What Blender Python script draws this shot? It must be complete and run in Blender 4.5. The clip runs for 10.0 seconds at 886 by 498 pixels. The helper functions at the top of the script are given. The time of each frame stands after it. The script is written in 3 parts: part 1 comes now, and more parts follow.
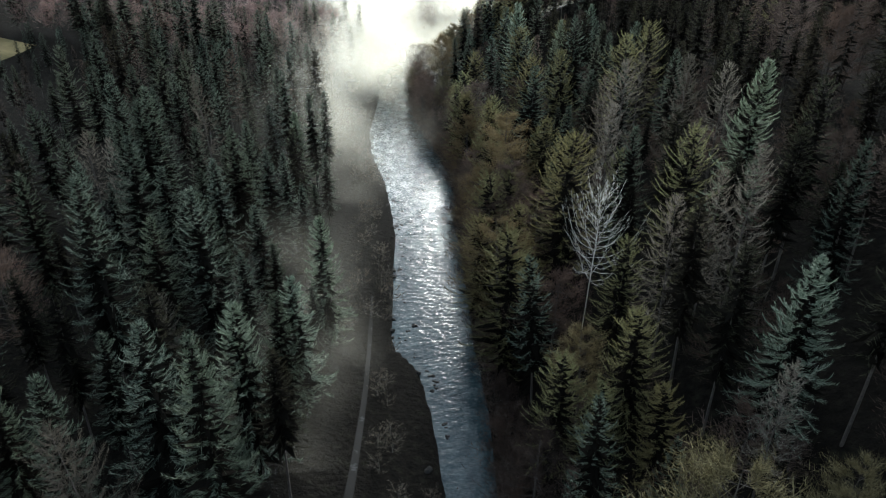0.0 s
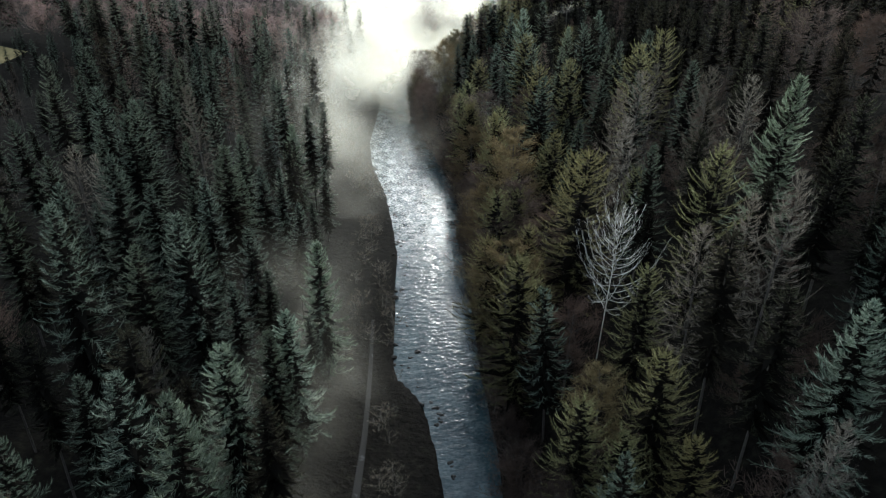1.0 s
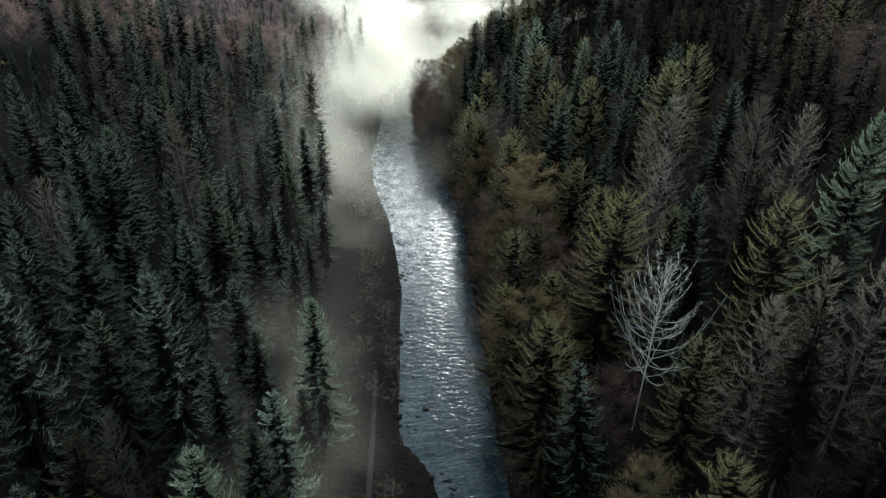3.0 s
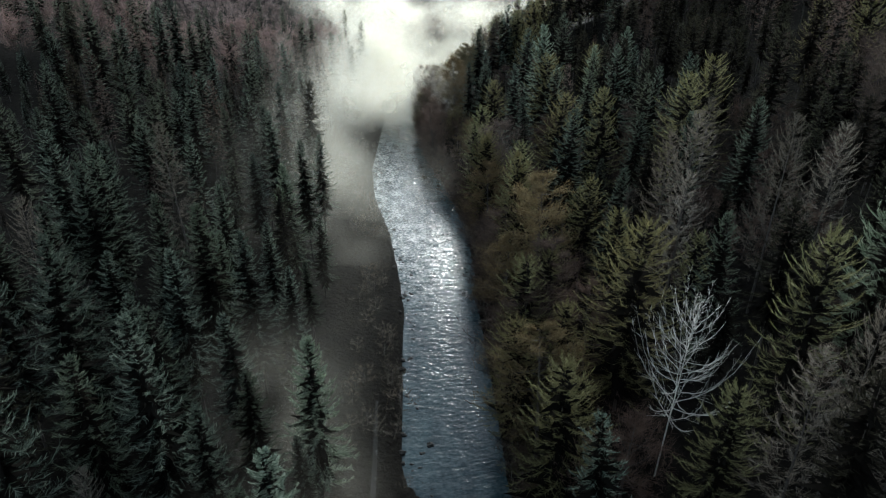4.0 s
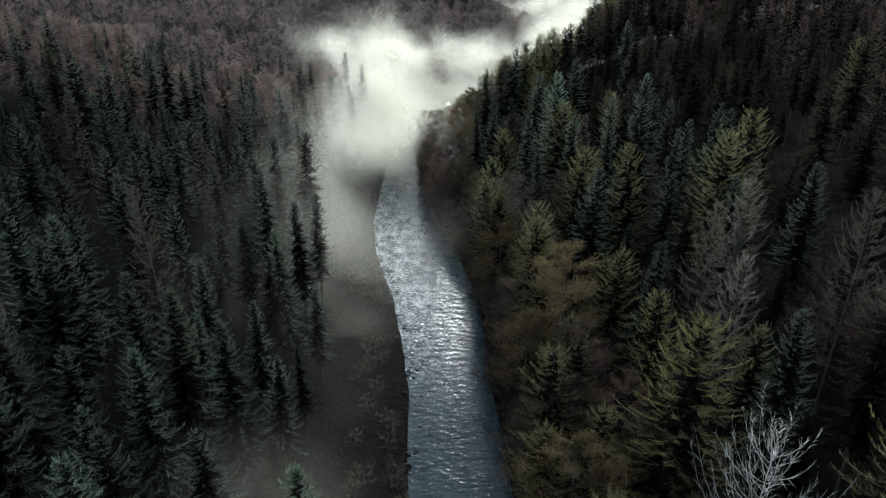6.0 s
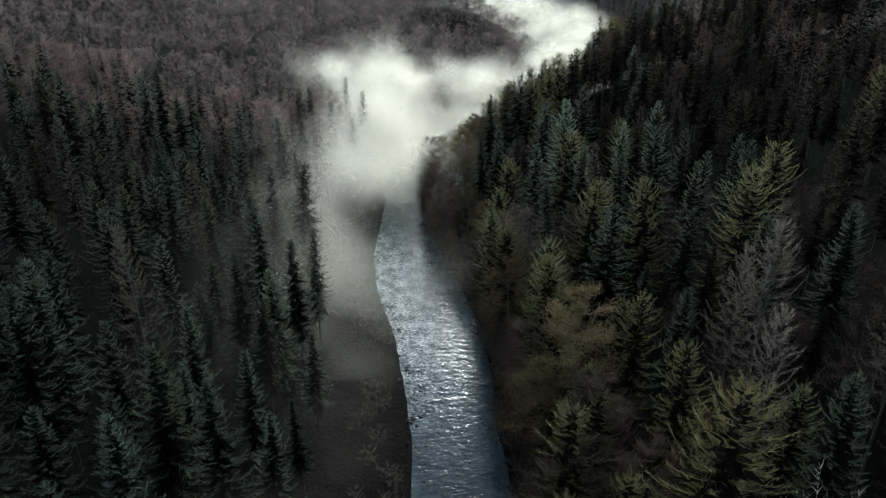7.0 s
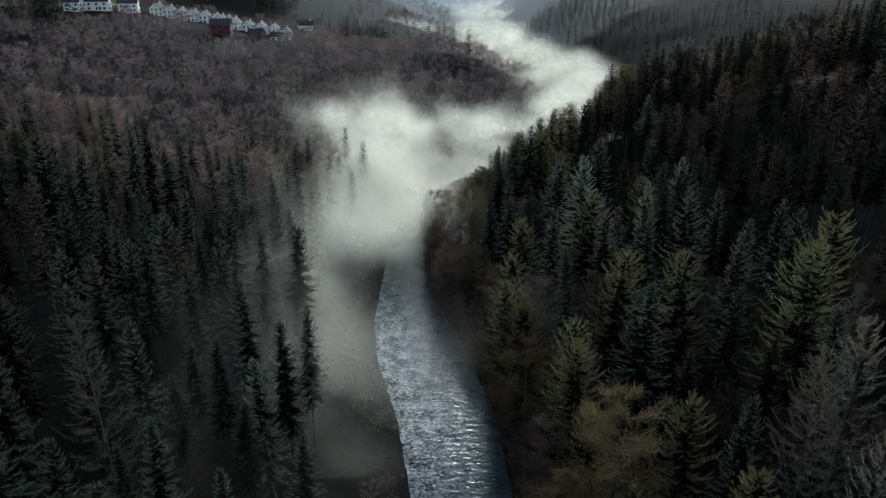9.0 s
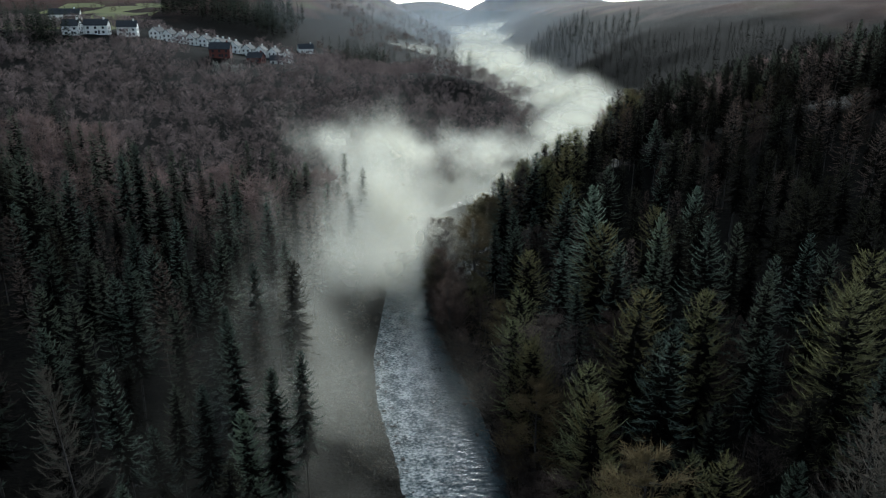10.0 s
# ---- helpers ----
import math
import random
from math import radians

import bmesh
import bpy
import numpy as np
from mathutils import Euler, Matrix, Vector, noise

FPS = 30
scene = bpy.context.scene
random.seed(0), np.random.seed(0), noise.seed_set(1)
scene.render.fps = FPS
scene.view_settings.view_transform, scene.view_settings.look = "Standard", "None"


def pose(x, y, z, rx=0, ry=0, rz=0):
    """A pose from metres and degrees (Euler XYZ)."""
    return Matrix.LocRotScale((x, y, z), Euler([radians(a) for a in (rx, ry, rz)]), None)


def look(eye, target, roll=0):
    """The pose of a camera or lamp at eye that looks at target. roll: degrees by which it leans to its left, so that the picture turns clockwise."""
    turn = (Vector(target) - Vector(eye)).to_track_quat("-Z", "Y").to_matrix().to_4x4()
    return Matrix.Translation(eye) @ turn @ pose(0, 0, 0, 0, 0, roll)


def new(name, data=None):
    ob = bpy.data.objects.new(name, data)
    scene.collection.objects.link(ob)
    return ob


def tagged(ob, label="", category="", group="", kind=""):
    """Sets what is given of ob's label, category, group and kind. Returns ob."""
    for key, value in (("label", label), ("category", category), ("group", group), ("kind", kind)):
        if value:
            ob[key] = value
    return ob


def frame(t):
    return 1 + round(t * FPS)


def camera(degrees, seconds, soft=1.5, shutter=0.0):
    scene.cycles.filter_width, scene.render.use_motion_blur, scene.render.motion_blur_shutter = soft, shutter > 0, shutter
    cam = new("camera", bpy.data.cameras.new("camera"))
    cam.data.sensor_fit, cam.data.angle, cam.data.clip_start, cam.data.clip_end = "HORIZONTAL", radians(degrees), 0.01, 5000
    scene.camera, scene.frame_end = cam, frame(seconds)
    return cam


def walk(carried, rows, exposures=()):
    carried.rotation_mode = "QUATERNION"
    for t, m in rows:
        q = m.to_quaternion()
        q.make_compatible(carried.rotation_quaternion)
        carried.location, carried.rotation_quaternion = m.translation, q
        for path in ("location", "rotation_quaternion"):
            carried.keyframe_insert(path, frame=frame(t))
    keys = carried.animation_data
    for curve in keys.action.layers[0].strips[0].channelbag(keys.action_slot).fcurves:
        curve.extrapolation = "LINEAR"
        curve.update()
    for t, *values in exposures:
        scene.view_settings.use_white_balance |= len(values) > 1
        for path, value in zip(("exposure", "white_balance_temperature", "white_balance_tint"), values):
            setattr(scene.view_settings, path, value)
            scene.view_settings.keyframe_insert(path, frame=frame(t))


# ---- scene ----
cam = camera(65.8, 10.0, soft=1.2)
METRES, EYE, TILT, LEAN, TURN = 65.0, 64.5, -28.8, 0.0, 0.0
EXPOSURE = 2.38
ROWS = [
    (0.0, 0.0, 0.0, 0.0, 0.0, -0.0, -0.0),
    (0.5, -0.0052, 0.0423, 0.023, -0.0, 0.1, -0.01),
    (1.0, -0.0109, 0.088, 0.0481, -0.0, 0.13, -0.03),
    (1.5, -0.0166, 0.1302, 0.0711, -0.0, 0.14, -0.03),
    (2.0, -0.0227, 0.1758, 0.0961, -0.0, 0.14, -0.05),
    (2.5, -0.0283, 0.2177, 0.1194, 0.01, 0.13, -0.06),
    (4.0, -0.0451, 0.3514, 0.1924, 0.06, 0.18, -0.07),
    (4.5, -0.0506, 0.3936, 0.2158, 0.06, 0.56, -0.07),
    (5.0, -0.0564, 0.4396, 0.2408, 0.05, 1.34, -0.07),
    (5.5, -0.062, 0.482, 0.2634, 0.04, 2.08, -0.07),
    (7.0, -0.0806, 0.6151, 0.3341, 0.01, 4.57, -0.05),
    (7.5, -0.0859, 0.6562, 0.357, 0.01, 5.35, -0.04),
    (8.0, -0.0918, 0.7002, 0.3823, 0.01, 6.2, -0.03),
    (8.5, -0.0969, 0.7408, 0.406, 0.01, 6.98, -0.02),
    (9.0, -0.1023, 0.785, 0.4311, -0.02, 7.85, -0.02),
    (9.5, -0.1068, 0.8264, 0.4538, -0.03, 8.7, -0.02),
    (10.0, -0.1107, 0.8712, 0.478, -0.04, 9.61, -0.01),
]
walk(cam, [(t, pose(0, 0, EYE, TILT, LEAN, TURN) @ pose(METRES * x, METRES * y, METRES * z, 90 + pitch, roll, yaw)) for t, x, y, z, yaw, pitch, roll in ROWS],
     exposures=((0.0, EXPOSURE, 6350, 4), (5.0, EXPOSURE - 0.45, 6200, 3), (7.5, EXPOSURE - 0.72, 6100, 3), (10.0, EXPOSURE - 1.16, 5900, 2)))

# ---- world and light ----
SUN_UP, SUN_AZ = 20.0, 11.0      # degrees above the horizon; degrees from straight ahead, minus to the left
world = bpy.data.worlds.new("overcast_sky")
scene.world = world
world.use_nodes = True
wn = world.node_tree.nodes
wl = world.node_tree.links
sky = wn.new("ShaderNodeTexSky")
sky.sky_type = "NISHITA"
sky.sun_disc = False
sky.sun_elevation = radians(SUN_UP)
sky.sun_rotation = radians(SUN_AZ)
sky.air_density, sky.dust_density, sky.ozone_density = 1.0, 0.6, 1.5
grey = wn.new("ShaderNodeHueSaturation")      # a veil of cloud takes most of the blue out
grey.inputs["Saturation"].default_value = 0.5
wl.new(sky.outputs[0], grey.inputs["Color"])
wl.new(grey.outputs[0], wn["Background"].inputs[0])
wn["Background"].inputs[1].default_value = 0.08
sun_data = bpy.data.lights.new("sun", "SUN")
sun_data.energy, sun_data.angle, sun_data.color = 1.5, radians(20), (1.0, 0.99, 0.96)
sun = new("sun", sun_data)
sun_to = Vector((math.sin(radians(SUN_AZ)) * math.cos(radians(SUN_UP)), math.cos(radians(SUN_AZ)) * math.cos(radians(SUN_UP)), math.sin(radians(SUN_UP))))
sun.matrix_world = look(sun_to * 900, (0, 0, 0))
scene.cycles.transparent_max_bounces = 160

# ---- materials ----


def material(name):
    m = bpy.data.materials.new(name)
    m.use_nodes = True
    return m, m.node_tree.nodes, m.node_tree.links, m.node_tree.nodes["Principled BSDF"]


def noise_node(n, l, scale, detail=4.0, rough=0.6, source="Object"):
    c = n.new("ShaderNodeTexCoord")
    t = n.new("ShaderNodeTexNoise")
    t.inputs["Scale"].default_value, t.inputs["Detail"].default_value, t.inputs["Roughness"].default_value = scale, detail, rough
    l.new(c.outputs[source], t.inputs["Vector"])
    return t.outputs["Fac"]


def ramp(n, l, fac, stops):
    r = n.new("ShaderNodeValToRGB")
    e = r.color_ramp.elements
    while len(e) < len(stops):
        e.new(0.5)
    for k, (p, c) in zip(e, stops):
        k.position, k.color = p, (*c, 1)
    l.new(fac, r.inputs[0])
    return r.outputs[0]


def mixed(n, l, a, b, fac, mode="MIX"):
    m = n.new("ShaderNodeMix")
    m.data_type, m.blend_type = "RGBA", mode
    for s, v in ((m.inputs[6], a), (m.inputs[7], b), (m.inputs[0], fac)):
        if isinstance(v, (int, float)):
            s.default_value = v
        elif isinstance(v, tuple):
            s.default_value = (*v, 1)
        else:
            l.new(v, s)
    return m.outputs[2]


def maths(n, l, op, a, b=0.0):
    m = n.new("ShaderNodeMath")
    m.operation = op
    for s, v in zip(m.inputs, (a, b)):
        if isinstance(v, (int, float)):
            s.default_value = v
        else:
            l.new(v, s)
    return m.outputs[0]


def bump(n, l, bsdf, height, strength, distance):
    b = n.new("ShaderNodeBump")
    b.inputs["Strength"].default_value, b.inputs["Distance"].default_value = strength, distance
    l.new(height, b.inputs["Height"])
    l.new(b.outputs[0], bsdf.inputs["Normal"])


def foliage(name, dark, mid, pale, warm, rough=0.7, sheen=0.1, spread=0.75, dim=0.85, patchy=0.35):
    """Needles or twigs: tone by tree, by patch and by single spray."""
    m, n, l, p = material(name)
    info = n.new("ShaderNodeObjectInfo")
    geo = n.new("ShaderNodeNewGeometry")
    blot = n.new("ShaderNodeMapRange")
    blot.inputs[1].default_value, blot.inputs[2].default_value = 0.38, 0.62
    l.new(noise_node(n, l, 0.14, 3.0), blot.inputs[0])
    patch = blot.outputs[0]
    spray = ramp(n, l, geo.outputs["Random Per Island"], ((0.0, dark), (0.5, mid), (1.0, pale)))
    other = maths(n, l, "FRACT", maths(n, l, "MULTIPLY", info.outputs["Random"], 7.31))
    c = mixed(n, l, spray, warm, maths(n, l, "MULTIPLY", other, spread))
    c = mixed(n, l, c, dark, maths(n, l, "MULTIPLY", maths(n, l, "POWER", info.outputs["Random"], 1.6), dim))
    c = mixed(n, l, c, dark, maths(n, l, "MULTIPLY", patch, patchy))
    l.new(c, p.inputs["Base Color"])
    p.inputs["Roughness"].default_value = rough
    p.inputs["Specular IOR Level"].default_value = sheen
    glow = n.new("ShaderNodeBsdfTranslucent")      # thin sprays let some daylight through
    l.new(c, glow.inputs[0])
    both = n.new("ShaderNodeMixShader")
    both.inputs[0].default_value = 0.45
    l.new(p.outputs[0], both.inputs[1])
    l.new(glow.outputs[0], both.inputs[2])
    l.new(both.outputs[0], n["Material Output"].inputs[0])
    return m


SPRUCE = foliage("sitka_needles", (0.012, 0.019, 0.015), (0.075, 0.105, 0.086), (0.33, 0.39, 0.32), (0.08, 0.095, 0.055), spread=0.6, dim=0.6)
PALE_SPRUCE = foliage("pale_spruce_needles", (0.035, 0.055, 0.04), (0.17, 0.225, 0.175), (0.5, 0.58, 0.48), (0.2, 0.225, 0.12), spread=0.4, dim=0.1)
GOLDEN = foliage("golden_green_needles", (0.027, 0.029, 0.013), (0.145, 0.16, 0.077), (0.46, 0.48, 0.28), (0.17, 0.135, 0.058), dim=0.4)
FAR_SPRUCE = foliage("far_needles", (0.018, 0.03, 0.024), (0.10, 0.14, 0.116), (0.34, 0.41, 0.34), (0.12, 0.12, 0.08), 0.9, 0.05, dim=0.6, patchy=0.5)
# Near-black copy of the conifer needles: shade is put into the colour.
SHADED_PINE = foliage("shaded_pine_needles", (0.006, 0.007, 0.005), (0.028, 0.031, 0.021), (0.10, 0.105, 0.07), (0.04, 0.031, 0.022), 0.8, 0.05)
# Dead inner twigs, blackened so the crown's shade sits in the colour.
INNER_SHADE = foliage("shaded_inner_twigs", (0.004, 0.004, 0.0035), (0.009, 0.009, 0.008), (0.018, 0.017, 0.015), (0.012, 0.010, 0.008), 0.95, 0.02)
OLIVE = foliage("mossy_foliage", (0.03, 0.025, 0.013), (0.125, 0.112, 0.057), (0.31, 0.285, 0.17), (0.17, 0.115, 0.06), dim=0.4)
BROWN = foliage("bare_twigs", (0.022, 0.017, 0.015), (0.10, 0.076, 0.066), (0.24, 0.19, 0.165), (0.13, 0.085, 0.066), 0.8, 0.1)
# Haze pales this twig colour; dark blotches paint the shade between crowns.
HAZED_BROWN = foliage("hazed_twigs", (0.05, 0.039, 0.038), (0.23, 0.18, 0.175), (0.46, 0.38, 0.365), (0.26, 0.17, 0.15), 0.9, 0.05, dim=0.2, patchy=0.75)
LICHEN = foliage("lichen_twigs", (0.06, 0.055, 0.045), (0.19, 0.175, 0.145), (0.46, 0.44, 0.39), (0.13, 0.1, 0.075), 0.8, 0.1)
PALE = foliage("pale_dead_wood", (0.35, 0.35, 0.32), (0.6, 0.6, 0.56), (0.85, 0.85, 0.8), (0.5, 0.48, 0.43), 0.6, 0.3, spread=0.2)


def bark_material(name, a, b):
    m, n, l, p = material(name)
    l.new(ramp(n, l, noise_node(n, l, 3.0, 6.0), ((0.3, a), (0.7, b))), p.inputs["Base Color"])
    p.inputs["Roughness"].default_value = 0.85
    bump(n, l, p, noise_node(n, l, 14.0, 4.0), 0.6, 0.05)
    return m


BARK = bark_material("conifer_bark", (0.02, 0.017, 0.015), (0.075, 0.064, 0.056))
DEAD_WOOD = bark_material("bleached_wood", (0.35, 0.34, 0.31), (0.62, 0.60, 0.55))
GREY_BARK = bark_material("grey_bark", (0.06, 0.055, 0.05), (0.20, 0.19, 0.17))


def ground_material():
    m, n, l, p = material("shaded_forest_floor")
    geo = n.new("ShaderNodeNewGeometry")
    sep = n.new("ShaderNodeSeparateXYZ")
    l.new(geo.outputs["Position"], sep.inputs[0])
    # Near-black floor: the shade under the trees is put into its colour.
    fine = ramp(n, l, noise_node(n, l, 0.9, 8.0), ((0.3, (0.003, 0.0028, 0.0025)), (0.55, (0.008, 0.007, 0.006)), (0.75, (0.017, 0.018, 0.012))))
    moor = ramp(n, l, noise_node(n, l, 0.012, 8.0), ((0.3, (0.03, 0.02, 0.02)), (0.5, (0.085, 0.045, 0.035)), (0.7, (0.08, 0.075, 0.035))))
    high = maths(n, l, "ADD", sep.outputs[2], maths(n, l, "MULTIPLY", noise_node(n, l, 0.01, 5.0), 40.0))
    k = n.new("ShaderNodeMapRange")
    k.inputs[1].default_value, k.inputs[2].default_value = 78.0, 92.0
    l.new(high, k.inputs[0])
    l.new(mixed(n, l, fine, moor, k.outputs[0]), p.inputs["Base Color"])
    p.inputs["Roughness"].default_value = 0.95
    p.inputs["Specular IOR Level"].default_value = 0.05
    bump(n, l, p, noise_node(n, l, 1.5, 8.0), 1.0, 0.4)
    return m


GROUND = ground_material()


def water_material():
    m, n, l, p = material("river_water")
    uv = n.new("ShaderNodeUVMap")
    def wave(scale, detail, squash):
        q = n.new("ShaderNodeMapping")
        q.inputs["Scale"].default_value = squash
        l.new(uv.outputs[0], q.inputs[0])
        t = n.new("ShaderNodeTexNoise")
        t.inputs["Scale"].default_value, t.inputs["Detail"].default_value = scale, detail
        l.new(q.outputs[0], t.inputs[0])
        return t.outputs["Fac"]
    body = ramp(n, l, wave(0.35, 6.0, (1, 0.5, 1)), ((0.35, (0.010, 0.024, 0.03)), (0.7, (0.035, 0.06, 0.066))))
    def between(v, a, b):
        k = n.new("ShaderNodeMapRange")
        k.inputs[1].default_value, k.inputs[2].default_value = a, b
        l.new(v, k.inputs[0])
        return k.outputs[0]
    place = n.new("ShaderNodeSeparateXYZ")
    l.new(uv.outputs[0], place.inputs[0])
    glare_reach = maths(n, l, "MULTIPLY", between(place.outputs[1], 180, 212), between(place.outputs[1], 280, 245))
    glare_reach = maths(n, l, "MULTIPLY", glare_reach, between(place.outputs[0], 5.5, -3.5))      # broken water, plus the mist's reflection painted into the left side's colour
    speck = between(maths(n, l, "ADD", maths(n, l, "MULTIPLY", wave(2.4, 8.0, (0.8, 1.0, 1)), 0.6), maths(n, l, "MULTIPLY", wave(0.5, 4.0, (1, 0.7, 1)), 0.4)), 0.43, 0.62)
    foam_glare = maths(n, l, "MULTIPLY", speck, maths(n, l, "ADD", 0.06, maths(n, l, "MULTIPLY", glare_reach, 0.6)))
    l.new(mixed(n, l, body, (0.6, 0.65, 0.65), foam_glare), p.inputs["Base Color"])
    l.new(maths(n, l, "ADD", 0.1, maths(n, l, "MULTIPLY", foam_glare, 0.5)), p.inputs["Roughness"])
    p.inputs["IOR"].default_value = 1.33
    h = maths(n, l, "ADD", wave(0.85, 3.0, (0.7, 1.25, 1)), maths(n, l, "MULTIPLY", wave(2.6, 4.0, (0.7, 1.2, 1)), 0.3))
    bump(n, l, p, h, 0.55, 0.22)
    return m


WATER = water_material()


def mist_material(name, density, low, high, grain=0.045, tone=(0.98, 0.95, 0.83)):
    """Droplets: thin veils that let most light through, thinning to nothing at every rim."""
    m, n, l, p = material(name)
    n.remove(p)
    out = n["Material Output"]

    def soft(v, a, b):
        k = n.new("ShaderNodeMapRange")
        k.interpolation_type = "SMOOTHSTEP"
        k.inputs[1].default_value, k.inputs[2].default_value = a, b
        l.new(v, k.inputs[0])
        return k.outputs[0]

    def billow(scale, detail):
        t = n.new("ShaderNodeTexNoise")
        t.inputs["Scale"].default_value, t.inputs["Detail"].default_value, t.inputs["Roughness"].default_value = scale, detail, 0.5
        l.new(n.new("ShaderNodeNewGeometry").outputs["Position"], t.inputs["Vector"])
        return t.outputs["Fac"]

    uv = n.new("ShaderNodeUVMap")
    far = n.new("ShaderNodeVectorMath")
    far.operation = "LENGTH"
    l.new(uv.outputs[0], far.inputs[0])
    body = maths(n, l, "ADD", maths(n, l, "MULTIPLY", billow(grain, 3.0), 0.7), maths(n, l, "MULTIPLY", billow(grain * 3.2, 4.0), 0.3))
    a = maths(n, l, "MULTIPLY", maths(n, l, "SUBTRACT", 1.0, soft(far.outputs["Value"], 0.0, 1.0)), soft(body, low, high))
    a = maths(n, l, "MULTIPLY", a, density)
    d = n.new("ShaderNodeBsdfDiffuse")
    t = n.new("ShaderNodeBsdfTranslucent")
    d.inputs[0].default_value = t.inputs[0].default_value = (*tone, 1)
    both = n.new("ShaderNodeMixShader")
    l.new(d.outputs[0], both.inputs[1])
    l.new(t.outputs[0], both.inputs[2])
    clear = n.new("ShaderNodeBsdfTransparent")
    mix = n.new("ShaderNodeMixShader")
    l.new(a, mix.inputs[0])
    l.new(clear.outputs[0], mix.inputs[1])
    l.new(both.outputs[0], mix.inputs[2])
    l.new(mix.outputs[0], out.inputs[0])
    return m


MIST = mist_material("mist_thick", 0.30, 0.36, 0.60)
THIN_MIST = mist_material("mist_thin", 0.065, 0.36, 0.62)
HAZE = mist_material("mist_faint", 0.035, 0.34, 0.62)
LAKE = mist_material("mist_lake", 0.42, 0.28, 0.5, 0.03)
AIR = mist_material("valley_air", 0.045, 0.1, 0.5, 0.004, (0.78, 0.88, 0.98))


def plain(name, a, b, scale=2.0, rough=0.8, low=0.35, high=0.68):
    m, n, l, p = material(name)
    l.new(ramp(n, l, noise_node(n, l, scale, 6.0), ((low, a), (high, b))), p.inputs["Base Color"])
    p.inputs["Roughness"].default_value = rough
    p.inputs["Specular IOR Level"].default_value = 0.2
    return m


RENDER = plain("white_render", (0.66, 0.66, 0.63), (0.82, 0.82, 0.80), 0.8)
BRICK = plain("red_brick", (0.085, 0.026, 0.022), (0.13, 0.045, 0.036), 3.0)
SLATE = plain("slate_roof", (0.025, 0.028, 0.033), (0.055, 0.06, 0.066), 2.5, 0.8)
GLASS = plain("window_glass", (0.02, 0.025, 0.03), (0.035, 0.04, 0.045), 1.0, 0.1)
STONE = plain("wet_river_stone", (0.008, 0.008, 0.008), (0.03, 0.03, 0.028), 1.6, 0.8)
FROST = plain("frosted_gravel", (0.01, 0.01, 0.01), (0.10, 0.11, 0.115), 0.7, 0.9, 0.6, 0.8)
MEADOW = plain("meadow_grass", (0.10, 0.11, 0.035), (0.22, 0.22, 0.08), 0.03, 0.9)
GRASS = plain("pale_grass", (0.07, 0.065, 0.025), (0.26, 0.21, 0.10), 0.12, 0.9)

# ---- the lie of the land ----
# the river's line: x, y, half its width
RIVER = np.array([(4.5, -60, 3), (3.6, 30, 3), (3.4, 56, 2.8), (2.4, 70, 3.6), (0.8, 81, 4.3), (-1.6, 88, 6.2), (-2.7, 109, 6.2),
                  (-3.3, 122, 6.0), (-4.2, 135, 6.8), (-6.2, 152, 7.6), (-10.3, 170, 8.2), (-13.4, 186, 7.2), (-15, 204, 5.6),
                  (-16.0, 224, 4.6), (-19, 260, 3.5), (-13, 284, 2.5), (8, 306, 2.5), (34, 346, 3), (60, 385, 3), (78, 440, 4), (82, 520, 5),
                  (60, 620, 8), (75, 830, 9), (65, 1200, 9), (90, 1900, 9), (200, 3500, 9), (420, 7000, 9)], float)


def from_river(x, y):
    """Metres from the water's edge (minus in the river), and whether the place lies on the right bank."""
    x, y = np.asarray(x, float), np.asarray(y, float)
    best, side = np.full(x.shape, 1e9), np.zeros(x.shape)
    for (ax, ay, aw), (bx, by, bw) in zip(RIVER[:-1], RIVER[1:]):
        dx, dy = bx - ax, by - ay
        k = np.clip(((x - ax) * dx + (y - ay) * dy) / (dx * dx + dy * dy), 0, 1)
        d = np.hypot(x - ax - k * dx, y - ay - k * dy) - (aw + k * (bw - aw))
        near = d < best
        best = np.where(near, d, best)
        side = np.where(near, dy * (x - ax) - dx * (y - ay), side)
    return best, side > 0


def smooth(a, b, v):
    k = np.clip((v - a) / (b - a), 0, 1)
    return k * k * (3 - 2 * k)


def hump(x, y, cx, cy, rx, ry, turn=0.0):
    c, s = math.cos(turn), math.sin(turn)
    u, v = (x - cx) * c + (y - cy) * s, -(x - cx) * s + (y - cy) * c
    return np.exp(-(u / rx) ** 2 - (v / ry) ** 2)


def land(x, y):
    x, y = np.asarray(x, float), np.asarray(y, float)
    s, right = from_river(x, y)
    bank = -0.7 + 1.5 * smooth(-0.6, 1.2, s) + 1.4 * smooth(1, 12, s)
    left = bank + 2.0 * smooth(8, 22, s) + np.interp(y, (600, 1000, 1800, 2600), (0.20, 0.45, 0.45, 0.12)) * np.clip(s - np.interp(y, (260, 400), (25, 40)), 0, 235)
    grade = np.interp(y, (60, 100, 170, 210, 250, 320, 400, 540, 800), (0.60, 0.56, 0.34, 0.30, 0.37, 0.36, 0.30, 0.62, 0.85))
    up = np.clip(s - 2, 0, None) * grade
    rise = bank + 78 * np.tanh(up / 78)
    h = np.where(right, rise, left)
    h = h + 15 * hump(x, y, 0, 505, 42, 36)
    h = h + 90 * hump(x, y, -700, 1500, 420, 420, 0.3) + 140 * hump(x, y, 245, 2600, 180, 420) + 85 * hump(x, y, -100, 4400, 420, 500)
    rough = np.sin(x * 0.11 + 1.3 * np.sin(y * 0.07)) * np.sin(y * 0.09 + 1.1 * np.sin(x * 0.05))
    return h + rough * 0.8 * smooth(6, 40, s)


